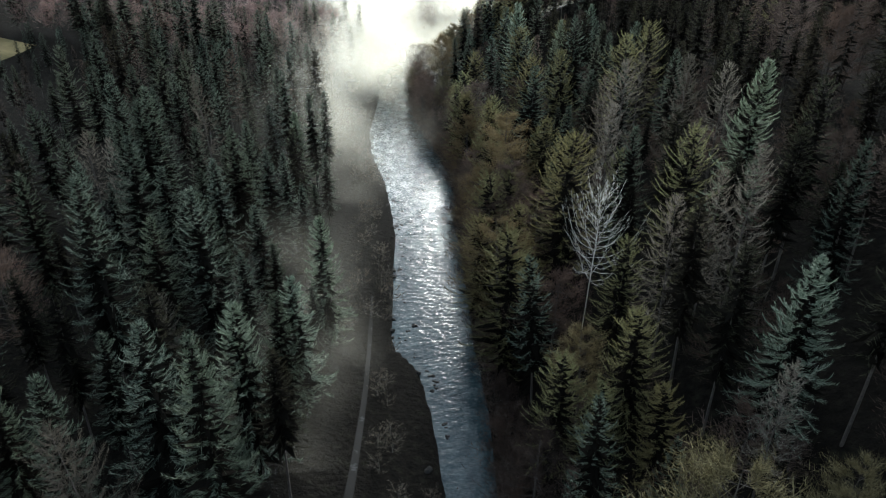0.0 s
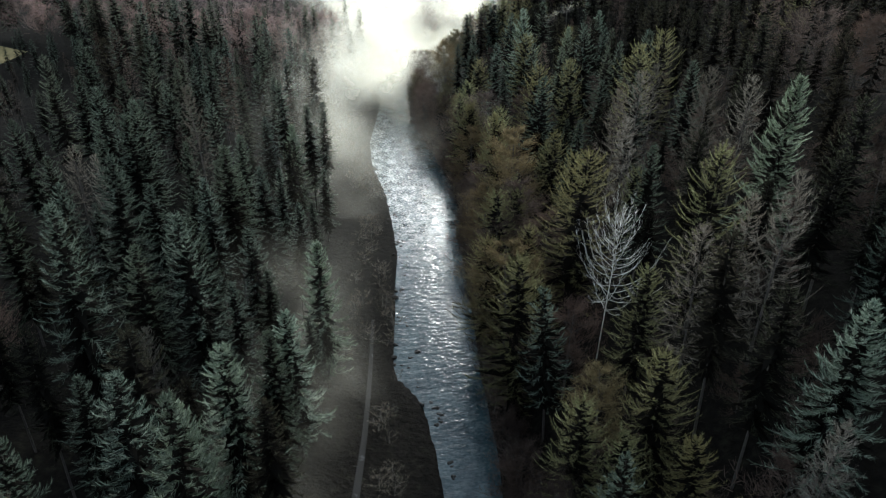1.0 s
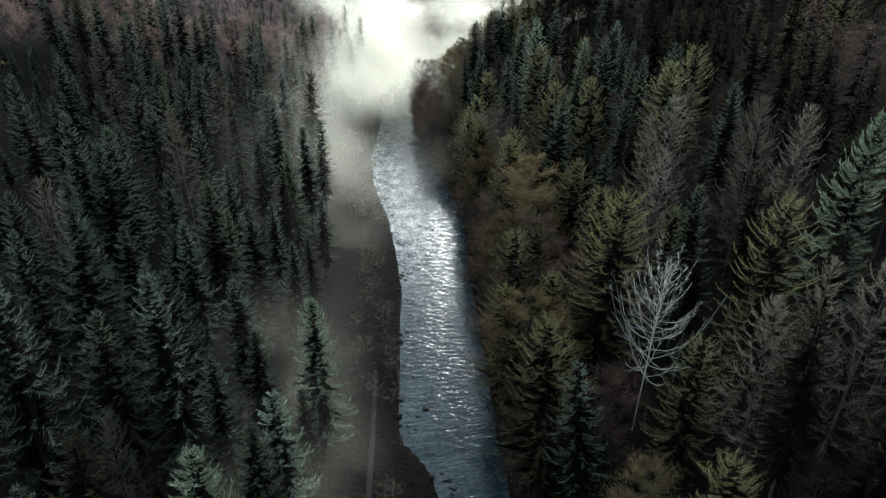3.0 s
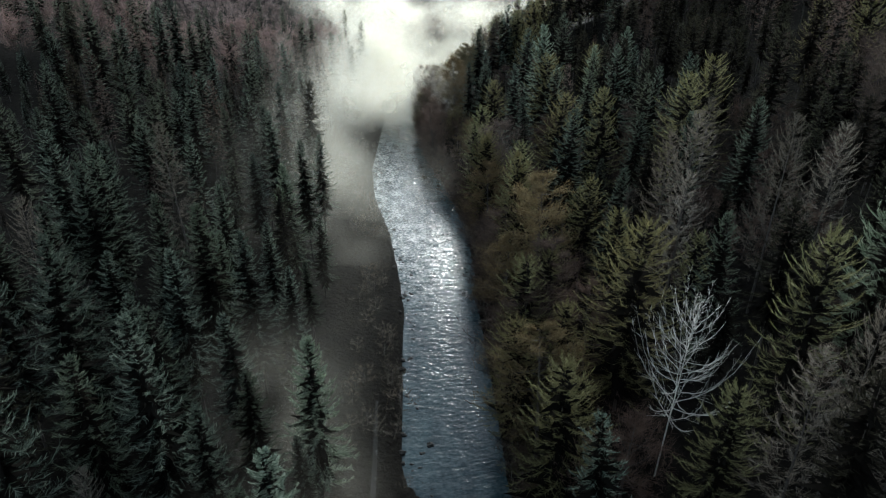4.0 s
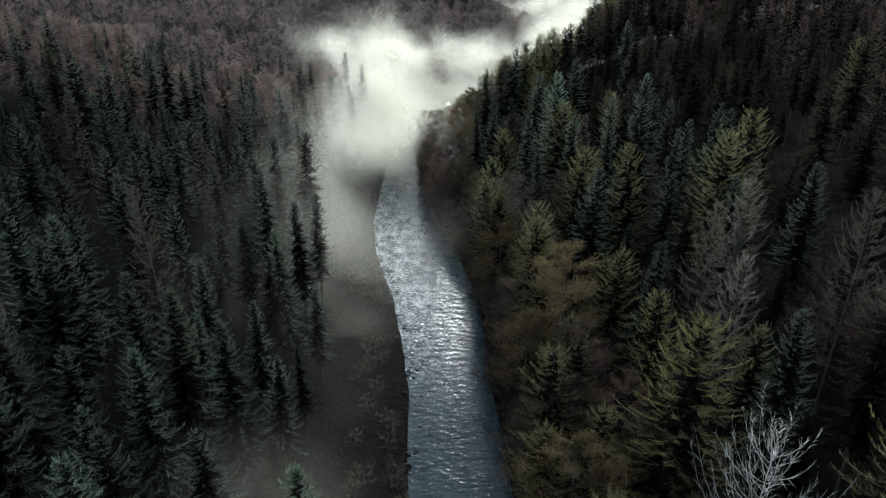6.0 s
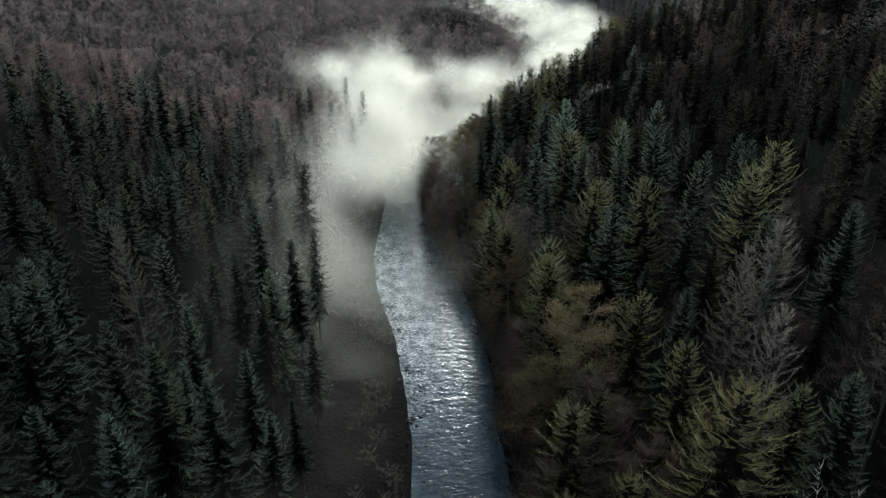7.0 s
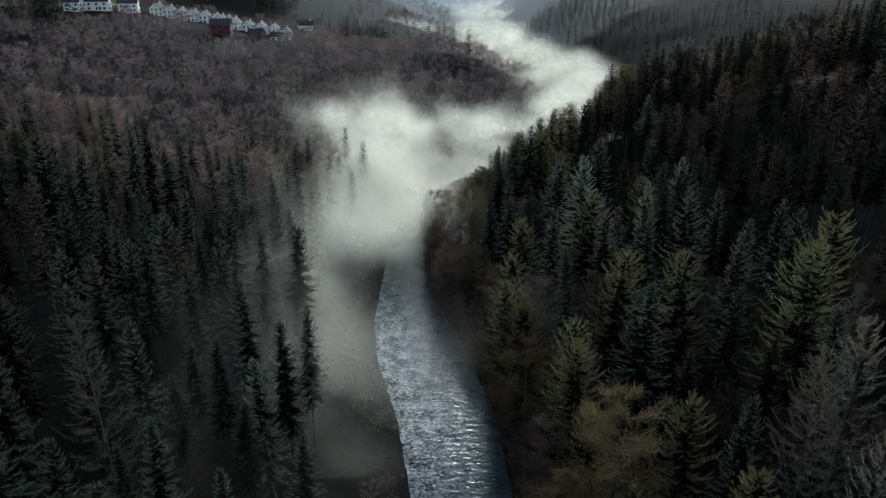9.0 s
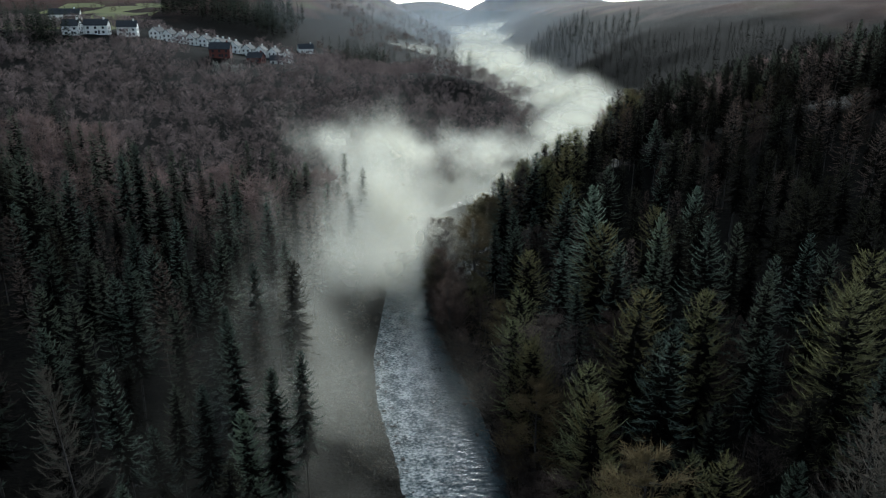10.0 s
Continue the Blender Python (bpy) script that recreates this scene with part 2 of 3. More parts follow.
# houses: x, y, turn in degrees, width, depth, eaves, wall
HOUSES = [(-135.6, 476.5, 6, 11.5, 8.0, 5.2, "brick"), (-119.5, 492, -8, 9.0, 7.0, 3.2, "brick"), (-111, 508, 12, 8.0, 6.0, 3.0, "white"),
          (-219.8, 478, 4, 9.0, 8.0, 5.4, "white"), (-210, 487, 10, 13.0, 7.5, 5.4, "white"), (-196, 496, 14, 11.0, 8.0, 5.6, "white"),
          (-116, 631, 20, 12.0, 8.0, 4.0, "white"), (-303, 632, 15, 22.0, 10.0, 5.5, "white")]
HOUSES += [(-187 + 6.0 * i, 517 + 4.2 * i, 82 + 4 * (i % 3), 9.5, 6.2, 5.0, "white") for i in range(7)]
HOUSES += [(-147 + 7.0 * i, 516 + 5.0 * i, 84 + 5 * (i % 2), 9.5, 6.4, 5.0, "white") for i in range(6)]


def steps(marks):
    out = []
    for a, b, d in marks:
        out += list(np.arange(a, b, d))
    return np.array(out + [marks[-1][1]], float)


def mesh_from(name, v, f, mat, smooth_faces=True):
    me = bpy.data.meshes.new(name)
    me.from_pydata([tuple(p) for p in v], [], [tuple(q) for q in f])
    me.materials.append(mat)
    if smooth_faces:
        me.polygons.foreach_set("use_smooth", [True] * len(me.polygons))
    return me


def sprays_mesh(name, v, mat, inner=None, extra=None):
    """A mesh of separate three-cornered sprays: v is n x 3 x 3."""
    v = np.asarray(v, np.float32).reshape(-1, 3)
    outer = len(v) // 3
    if inner is not None and len(inner):
        v = np.concatenate([v, np.asarray(inner, np.float32).reshape(-1, 3)])
    k = len(v) // 3
    me = bpy.data.meshes.new(name)
    me.vertices.add(3 * k)
    me.loops.add(3 * k)
    me.polygons.add(k)
    me.vertices.foreach_set("co", v.ravel())
    me.loops.foreach_set("vertex_index", np.arange(3 * k, dtype=np.int32))
    me.polygons.foreach_set("loop_start", np.arange(0, 3 * k, 3, dtype=np.int32))
    me.update(calc_edges=True)
    me.materials.append(mat)
    if k > outer:
        me.materials.append(extra)
        me.polygons.foreach_set("material_index", (np.arange(k) >= outer).astype(np.int32))
    return me


def grid_faces(nu, nv):
    i = np.arange((nu - 1) * (nv - 1))
    a = (i // (nv - 1)) * nv + i % (nv - 1)
    return np.stack([a, a + nv, a + nv + 1, a + 1], 1)


gx = steps(((-4500, -1200, 220), (-1200, -400, 40), (-400, -120, 10), (-120, -32, 3), (-32, 14, 1.0), (14, 120, 3), (120, 400, 10), (400, 1200, 40), (1200, 4500, 220)))
gy = steps(((-600, 0, 40), (0, 40, 5), (40, 250, 1.5), (250, 640, 6), (640, 1600, 32), (1600, 5200, 150)))
X, Y = np.meshgrid(gx, gy, indexing="ij")
Z = land(X, Y)
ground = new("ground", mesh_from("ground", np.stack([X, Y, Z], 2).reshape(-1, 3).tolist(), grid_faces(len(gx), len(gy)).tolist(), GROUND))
tagged(ground, "leaf-strewn valley ground darkened for canopy shade, rising to brown moorland hills", "ground", kind="structure")


def ribbon(name, line, mat, across, z_of, step=3.0):
    """A strip along a line of x, y, half-width; its map runs across and along."""
    line = np.asarray(line, float)
    run = np.r_[0, np.cumsum(np.hypot(np.diff(line[:, 0]), np.diff(line[:, 1])))]
    d = np.arange(0, run[-1], step)
    c = np.stack([np.interp(d, run, line[:, i]) for i in range(3)], 1)
    for i in range(2):
        pad = np.pad(c, ((3, 3), (0, 0)), mode="edge")
        c = np.stack([np.convolve(pad[:, j], np.ones(7) / 7, "valid") for j in range(3)], 1)
    tan = np.gradient(c[:, :2], axis=0)
    tan /= np.linalg.norm(tan, axis=1)[:, None]
    nrm = np.stack([tan[:, 1], -tan[:, 0]], 1)
    k = np.linspace(-1, 1, across)
    px = c[:, None, 0] + nrm[:, None, 0] * k[None] * c[:, None, 2]
    py = c[:, None, 1] + nrm[:, None, 1] * k[None] * c[:, None, 2]
    pz = z_of(px, py)
    me = mesh_from(name, np.stack([px, py, pz], 2).reshape(-1, 3).tolist(), grid_faces(len(d), across).tolist(), mat)
    lay = me.uv_layers.new(name="map")
    idx = np.empty(len(me.loops), np.int32)
    me.loops.foreach_get("vertex_index", idx)
    return me, lay, idx, px, py, d, k, c


wide = RIVER.copy()
wide[:, 2] += 1.5
me, lay, idx, px, py, d, k, c = ribbon("river", wide[:-1], WATER, 9, lambda x, y: np.zeros_like(x), 2.0)
uvs = np.stack([(k[None] * c[:, None, 2]), np.broadcast_to(d[:, None], px.shape)], 2).reshape(-1, 2)
lay.data.foreach_set("uv", uvs[idx].astype(np.float32).ravel())
tagged(new("water", me), "cold grey river rippling over stones between wooded banks", "river", kind="structure")

# ---- trees ----


def darts(base, way, length, width, up):
    """Pointed sprays: base n x 3, way n x 3 (unit), length n, width n, up n x 3."""
    side = np.cross(way, up)
    side /= np.linalg.norm(side, axis=1)[:, None] + 1e-9
    half = side * (width * 0.5)[:, None]
    return np.stack([base - half, base + half, base + way * length[:, None]], 1)


def tube(path, radii, sides=5):
    """A tapered tube along a path."""
    path = np.asarray(path, float)
    v, f = [], []
    for i, (p, r) in enumerate(zip(path, radii)):
        t = path[min(i + 1, len(path) - 1)] - path[max(i - 1, 0)]
        t = t / (np.linalg.norm(t) + 1e-9)
        a = np.cross(t, (0.31, 0.95, 0.05) if abs(t[1]) < 0.9 else (1, 0, 0))
        a /= np.linalg.norm(a)
        b = np.cross(t, a)
        for j in range(sides):
            w = 2 * math.pi * j / sides
            v.append(p + r * (math.cos(w) * a + math.sin(w) * b))
        if i:
            for j in range(sides):
                o, q = (i - 1) * sides, i * sides
                f.append((o + j, o + (j + 1) % sides, q + (j + 1) % sides, q + j))
    return v, f


def tubes_mesh(name, tubes, mat):
    v, f = [], []
    for tv, tf in tubes:
        n = len(v)
        v += tv
        f += [tuple(i + n for i in q) for q in tf]
    return mesh_from(name, v, f, mat)


def conifer(rng, H, R, bare, branches, twigs, lean=0.5, width=0.10, mass=2, hook=0.5, droop=0.75, taper=0.8, limbs=False, twig=1.0, stout=1.0):
    """A spruce, larch or fir: its trunk's tubes, sprays of needles on whorled boughs, and inner twigs blackened for the
    crown's shade.
    """
    bend = rng.normal(0, lean * 0.4, 2)
    axis = [np.array((bend[0] * k * k, bend[1] * k * k, H * k)) for k in np.linspace(0, 1, 5)]
    trunk = [tube(axis, [stout * r for r in (0.17, 0.14, 0.1, 0.05, 0.012)], 5)]
    sprays, heart = [], []
    up = np.array((0, 0, 1.0))
    for i in range(branches):
        u = ((i + rng.uniform(0, 1)) / branches) ** 0.9
        z = H * (bare + (1 - bare) * u)
        w = i * 2.39996 + rng.normal(0, 0.35)
        out = np.array((math.cos(w), math.sin(w), 0.0))
        cross = np.array((-out[1], out[0], 0.0))
        side = cross * rng.normal(0, 0.25)
        L = R * (1 - u) ** taper * rng.uniform(0.6, 1.15) + 0.2
        if u < 0.15:
            L *= rng.uniform(0.35, 0.9)
        rise, sag, tip = 0.1 + 0.75 * u, droop * (1 - 0.6 * u), hook * rng.uniform(0.5, 1.4)
        p0 = np.array((bend[0] * (z / H) ** 2, bend[1] * (z / H) ** 2, z))

        def bough(k):
            k = np.asarray(k, float)
            q = p0 + out * (L * k)[:, None] + side * (L * k * k)[:, None]
            q[:, 2] += L * (rise * k - sag * k * k + tip * k ** 3.5)
            return q
        marks = np.array([0.02, 0.3, 0.55, 0.78, 1.0])
        knots = bough(marks)
        if limbs:
            trunk.append(tube(knots, [0.046 * (1 - 0.6 * u) * r for r in (1, 0.8, 0.6, 0.45, 0.15)], 3))
        else:
            run = np.diff(knots, axis=0)
            span = np.linalg.norm(run, axis=1)
            sprays.append(darts(knots[:-1], run / span[:, None], span * 1.25, width * np.array([0.5, 0.9, 1.0, 0.9]), up + rng.normal(0, 0.4, (4, 3))))
        k = rng.uniform(0.12, 1.0, twigs) ** 0.7
        base = bough(k)
        ahead = bough(k + 0.05) - base
        ahead /= np.linalg.norm(ahead, axis=1)[:, None]
        sgn = np.where(np.arange(twigs) % 2, 1.0, -1.0)
        way = ahead * rng.uniform(0.6, 1.0, twigs)[:, None] + cross * (sgn * rng.uniform(0.25, 0.9, twigs))[:, None]
        way[:, 2] += rng.normal(0.15, 0.25, twigs)
        way /= np.linalg.norm(way, axis=1)[:, None]
        length = (0.2 * L * (1.15 - k) + 0.28) * rng.uniform(0.6, 1.4, twigs) * twig
        sprays.append(darts(base, way, length, width * rng.uniform(0.6, 1.2, twigs), up + rng.normal(0, 0.6, (twigs, 3))))
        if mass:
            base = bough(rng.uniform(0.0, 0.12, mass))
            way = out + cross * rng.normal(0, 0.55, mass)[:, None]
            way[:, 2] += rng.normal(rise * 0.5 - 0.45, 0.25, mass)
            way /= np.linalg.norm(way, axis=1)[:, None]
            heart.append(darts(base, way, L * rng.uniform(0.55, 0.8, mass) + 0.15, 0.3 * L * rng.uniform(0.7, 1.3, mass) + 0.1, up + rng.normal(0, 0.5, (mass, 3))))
    top = np.array([axis[-1] - np.array((0, 0, 0.4))] * 3)
    sprays.append(darts(top, np.array([(0, 0, 1.0), (0.25, 0.1, 0.95), (-0.2, 0.15, 0.95)]), np.array([1.1, 0.7, 0.7]), np.array([0.12] * 3), np.array([(0, 1.0, 0)] * 3)))
    return trunk, np.concatenate(sprays), (np.concatenate(heart) if heart else None)


def bare_tree(rng, H, R, limbs, twigs, spread=0.6, fine=0.045, shoot=1.0, foot=0.22):
    """A leafless tree: trunk and limbs as tubes, branchlets and thin shoots as sprays."""
    bend = rng.normal(0, 0.5, 2)
    axis = [np.array((bend[0] * k, bend[1] * k * k, H * 0.93 * k)) for k in np.linspace(0, 1, 5)]
    wood = [tube(axis, [H * r for r in (0.013, 0.01, 0.0075, 0.004, 0.0008)], 5)]
    sprays = []
    for i in range(limbs):
        u = (i + rng.uniform(0, 1)) / limbs
        z = H * (foot + (0.92 - foot) * u)
        j = z / (H * 0.93)
        p0 = np.array((bend[0] * j, bend[1] * j * j, z))
        w = i * 2.39996 + rng.normal(0, 0.5)
        out = np.array((math.cos(w), math.sin(w), 0.0))
        cross = np.array((-out[1], out[0], 0.0))
        L = R * math.sqrt(max(0.05, 1 - (1.5 * u - 0.45) ** 2)) * rng.uniform(0.7, 1.1)
        lift = spread * rng.uniform(0.5, 1.4)
        side = cross * rng.normal(0, 0.35)

        def limb(k):
            k = np.asarray(k, float)
            q = p0 + out * (L * k)[:, None] + side * (L * k * k)[:, None]
            q[:, 2] += L * lift * k ** 1.7
            return q
        r = H * 0.004 * (1 - 0.6 * u)
        wood.append(tube(limb([0, 0.35, 0.7, 1.0]), [r, r * 0.7, r * 0.4, 0.006], 3))
        for count, lo, hi, long, thick in ((6, 0.25, 0.85, 0.42 * L, 1.8), (twigs, 0.3, 1.0, 0.0, 1.0)):
            k = rng.uniform(lo, hi, count) ** 0.8
            base = limb(k)
            if not long:
                base += rng.normal(0, 0.16 * L, (count, 3)) * k[:, None]
            way = out * rng.uniform(-0.1, 1, count)[:, None] + cross * rng.normal(0, 0.75, count)[:, None]
            way[:, 2] += rng.uniform(0.0, 1.1, count)
            way /= np.linalg.norm(way, axis=1)[:, None]
            length = long * rng.uniform(0.7, 1.2, count) if long else rng.uniform(0.45, 1.4, count) * shoot
            sprays.append(darts(base, way, length, fine * thick * rng.uniform(0.7, 1.5, count), rng.normal(0, 1, (count, 3))))
    return wood, np.concatenate(sprays), None


rng = np.random.default_rng(11)
KINDS = {}


def kind_of_tree(key, name, label, category, shapes, crown_mat, bark):
    """Keeps each shape of a kind as finished meshes, for trees of that kind."""
    KINDS[key] = (name, label, category, [(tubes_mesh("trunk", a, bark), sprays_mesh("crown", b, crown_mat, c, INNER_SHADE)) for a, b, c in shapes], [])


def plant(key, x, y, top=None, scale=1.0, sink=0.3):
    """Stands one tree on the ground; top: the height of its tip over the river."""
    name, label, category, shapes, made = KINDS[key]
    i = int(rng.integers(len(shapes)))
    z = float(land(x, y)) - sink
    if top is not None:
        scale = (top - z) / TALL[key]
    m = Matrix.LocRotScale((x, y, z), Euler((rng.normal(0, 0.02), rng.normal(0, 0.02), rng.uniform(0, 6.28))), (scale * rng.uniform(0.9, 1.1), scale * rng.uniform(0.9, 1.1), scale))
    root = new(name, None)
    root.empty_display_size = 0.5
    root.matrix_basis = m
    tagged(root, label, category, group=category + " in the valley forest")
    for part_name, me in zip(("trunk", "crown"), shapes[i]):
        o = new(part_name, me)
        o.parent = root
    return root


TALL = {"spruce": 23.0, "spruce_mid": 23.0, "pine": 23.0, "pale": 22.0, "golden": 21.0, "larch": 23.0, "larch_mid": 23.0, "olive": 18.0, "brown": 17.0, "white": 20.0, "shrub": 3.5, "thicket": 7.0}
kind_of_tree("spruce", "spruce_tree", "dark green spruce with frosted drooping bough tips", "spruce tree",
             [conifer(rng, 23, R, bare, 150, 48, width=0.06) for R, bare in ((4.5, 0.2), (3.7, 0.25), (4.9, 0.18), (3.3, 0.3), (4.1, 0.22))], SPRUCE, BARK)
kind_of_tree("spruce_mid", "fir_tree", "dark green fir standing in dense forest", "fir tree",
             [conifer(rng, 23, R, bare, 110, 28, width=0.10) for R, bare in ((4.5, 0.25), (3.7, 0.3), (4.9, 0.22), (3.3, 0.35))], FAR_SPRUCE, BARK)
kind_of_tree("pine", "pine_tree", "tall pine with a bare lower trunk, needles coloured for shade", "pine tree",
             [conifer(rng, 23, R, bare, 100, 26, width=0.09, taper=0.6) for R, bare in ((3.6, 0.4), (3.1, 0.5), (4.0, 0.35))], SHADED_PINE, BARK)
kind_of_tree("pale", "spruce_tree", "broad pale green spruce with full drooping boughs", "spruce tree",
             [conifer(rng, 22, R, 0.12, 200, 60, width=0.07, mass=1, taper=0.75) for R in (4.8, 5.4, 4.5)], PALE_SPRUCE, BARK)
kind_of_tree("golden", "douglas_fir", "olive-green fir with golden lichen-hung boughs", "fir tree",
             [conifer(rng, 21, R, 0.1, 140, 60, width=0.055, mass=1, taper=0.5, hook=0.5, droop=0.6) for R in (5.0, 5.8, 4.5)], GOLDEN, BARK)
kind_of_tree("larch", "larch_tree", "thin brown larch with bare lichen-grey branches", "larch tree",
             [conifer(rng, 23, R, 0.22, 105, 44, width=0.038, mass=0, hook=0.8, taper=0.65, twig=1.3) for R in (4.4, 5.2, 3.8)], LICHEN, BARK)
kind_of_tree("larch_mid", "larch_tree", "brown leafless larch among the spruces", "larch tree",
             [conifer(rng, 23, R, 0.3, 90, 24, width=0.065, mass=1, taper=0.65, twig=1.3) for R in (3.2, 3.6, 2.8)], BROWN, BARK)
kind_of_tree("olive", "mossy_tree", "bushy olive-brown tree hung with moss and lichen", "tree",
             [bare_tree(rng, 18, R, 36, 190, 0.4, 0.042, 0.85) for R in (4.6, 5.2, 4.0)], OLIVE, BARK)
kind_of_tree("brown", "bare_tree", "leafless brown broadleaf tree with fine twigs", "bare tree",
             [bare_tree(rng, 17, R, 30, 170, 0.6, 0.034, 1.1) for R in (4.6, 5.4, 4.0)], BROWN, BARK)
kind_of_tree("white", "dead_tree", "dead tree with bleached pale bare limbs", "dead tree",
             [conifer(rng, 20, 6.6, 0.38, 46, 16, width=0.045, mass=0, hook=1.0, droop=0.45, taper=0.42, limbs=True, twig=1.8, stout=0.6)], PALE, DEAD_WOOD)
kind_of_tree("shrub", "bare_shrub", "small leafless shrub at the water's edge", "shrub",
             [bare_tree(rng, 3.5, 2.0, 12, 18, 0.7, 0.03, 0.5, 0.05) for i in range(2)], LICHEN, GREY_BARK)
kind_of_tree("thicket", "riverside_bush", "dark tangled leafless bush overhanging the water", "bush",
             [bare_tree(rng, 7, 3.4, 20, 70, 0.5, 0.045, 0.9, 0.08) for i in range(3)], BROWN, BARK)

STOOD = []


def stand(key, x, y, top=None, scale=1.0):
    STOOD.append((x, y))
    return plant(key, x, y, top, scale)


# trees whose places and tip heights are fitted to the camera's view
for key, x, y, top in (("pale", -16.5, 80.2, 25), ("spruce", -29, 73.2, 32), ("spruce", -26.6, 134, 26), ("spruce", -33.2, 111, 28), ("spruce", -32, 98.6, 30.5),
                       ("spruce", -53.6, 137, 29), ("larch", -42.8, 120, 33), ("spruce", -48.7, 106, 33), ("spruce", -52.9, 109.4, 36), ("spruce", -47.8, 108.3, 34),
                       ("spruce", -38.6, 65, 36.5), ("spruce", -18, 60.8, 25.5), ("spruce", -36.2, 145, 28), ("spruce", -73, 210, 37)):
    stand(key, x, y, top)
for key, x, y, top in (("white", 19.2, 77.7, 29), ("larch", 34, 95.5, 42), ("larch", 26.2, 109.6, 35.5), ("pale", 36.5, 80.4, 45.5), ("golden", 28.9, 75.5, 38.5),
                       ("larch", 31, 63.5, 41), ("golden", 7.6, 99, 23), ("pale", 31, 49, 36.5), ("pale", 19.2, 178, 36), ("pale", 28.6, 172, 33), ("pale", 49, 244, 37.5),
                       ("spruce", 22.5, 238, 33), ("golden", 5.5, 150, 21.5), ("golden", 9.2, 127, 26), ("golden", 17.4, 88.5, 33), ("larch", 29, 110, 38), ("brown", -9, 221, 14.5)):
    stand(key, x, y, top)
for key, x, y, top in (("spruce", -39.2, 79.1, 36), ("spruce", -32.3, 90.6, 29), ("pale", -20.6, 56, 27), ("pale", -17.2, 66, 24.5), ("pale", -22.5, 50.5, 26), ("spruce_mid", -67.6, 123.5, 37.5),
                       ("spruce", -35.6, 134.3, 23.5), ("spruce", -26.2, 46.7, 31.5), ("spruce", -19.1, 41, 34), ("spruce", -47.8, 83.1, 31), ("spruce_mid", -43, 169.3, 30.6), ("spruce", -26.5, 97.1, 28),
                       ("spruce_mid", -83, 185.1, 40), ("spruce_mid", -50.5, 150.8, 32.6), ("spruce_mid", -42, 148.1, 27), ("spruce", -44, 90.4, 34), ("pale", -28, 128, 24)):
    stand(key, x, y, top)
for key, x, y, top in (("olive", 11.2, 116.2, 29), ("larch", 40.2, 96.6, 41), ("larch", 34.8, 120.2, 37), ("spruce_mid", 11.7, 164.2, 31), ("pale", 37.5, 182, 35), ("spruce_mid", 38, 175, 32.5),
                       ("spruce_mid", 40.8, 210.2, 33), ("larch_mid", 44.8, 213.4, 40), ("golden", 4, 154.3, 22), ("golden", 6.5, 90, 20), ("brown", 12, 104, 24), ("brown", 15, 96, 22), ("golden", 21, 70, 27), ("brown", 14.5, 74, 21)):
    stand(key, x, y, top)
stand("shrub", -8.6, 97, scale=1.3)
# bushy trees leaning over the water of the right bank
for i in range(17):
    y = 76 + 5.6 * i
    stand(("golden", "golden", "olive", "golden", "brown")[i % 5], float(np.interp(y, RIVER[:, 1], RIVER[:, 0]) + np.interp(y, RIVER[:, 1], RIVER[:, 2]) + rng.uniform(3, 8)), y, float(rng.uniform(18, 25)))
# bare trees where the right bank runs into the mist
for i in range(16):
    y = 184 + 3.4 * i
    stand(("brown", "brown", "olive")[i % 3], float(np.interp(y, RIVER[:, 1], RIVER[:, 0]) + 6.5 + rng.uniform(0, 8)), y, float(rng.uniform(12, 17)))
# the spur's crest, behind which the river turns away
for i in range(58):
    x = 1.0 + 1.03 * i + float(rng.uniform(-0.5, 0.5))
    y = float(np.interp(x, (0, 12, 25, 36, 50, 60), (232, 238, 246, 256, 282, 300))) - float(rng.uniform(0, 9))
    tip = float(np.interp(x, (0, 6, 12, 22, 34, 45, 60), (19, 25, 28.5, 33, 33, 39, 43)) * rng.uniform(0.9, 1.04))
    stand("olive" if x < 5 else ("golden", "spruce_mid", "olive", "spruce_mid", "golden", "larch_mid")[i % 6], x, y, tip)


def scattered(x0, x1, y0, y1, gap, tries):
    """Places at least a gap apart, within sight of the flight."""
    cell, out = {}, []
    for x, y in STOOD:
        cell.setdefault((int(x // gap), int(y // gap)), []).append((x, y))
    for x, y in np.stack([rng.uniform(x0, x1, tries), rng.uniform(y0, y1, tries)], 1):
        i, j = int(x // gap), int(y // gap)
        if abs(x) > 0.72 * (y + 12) + 12:
            continue
        if any((x - a) ** 2 + (y - b) ** 2 < gap * gap for p in (-1, 0, 1) for q in (-1, 0, 1) for a, b in cell.get((i + p, j + q), ())):
            continue
        cell.setdefault((i, j), []).append((x, y))
        out.append((x, y))
    return out


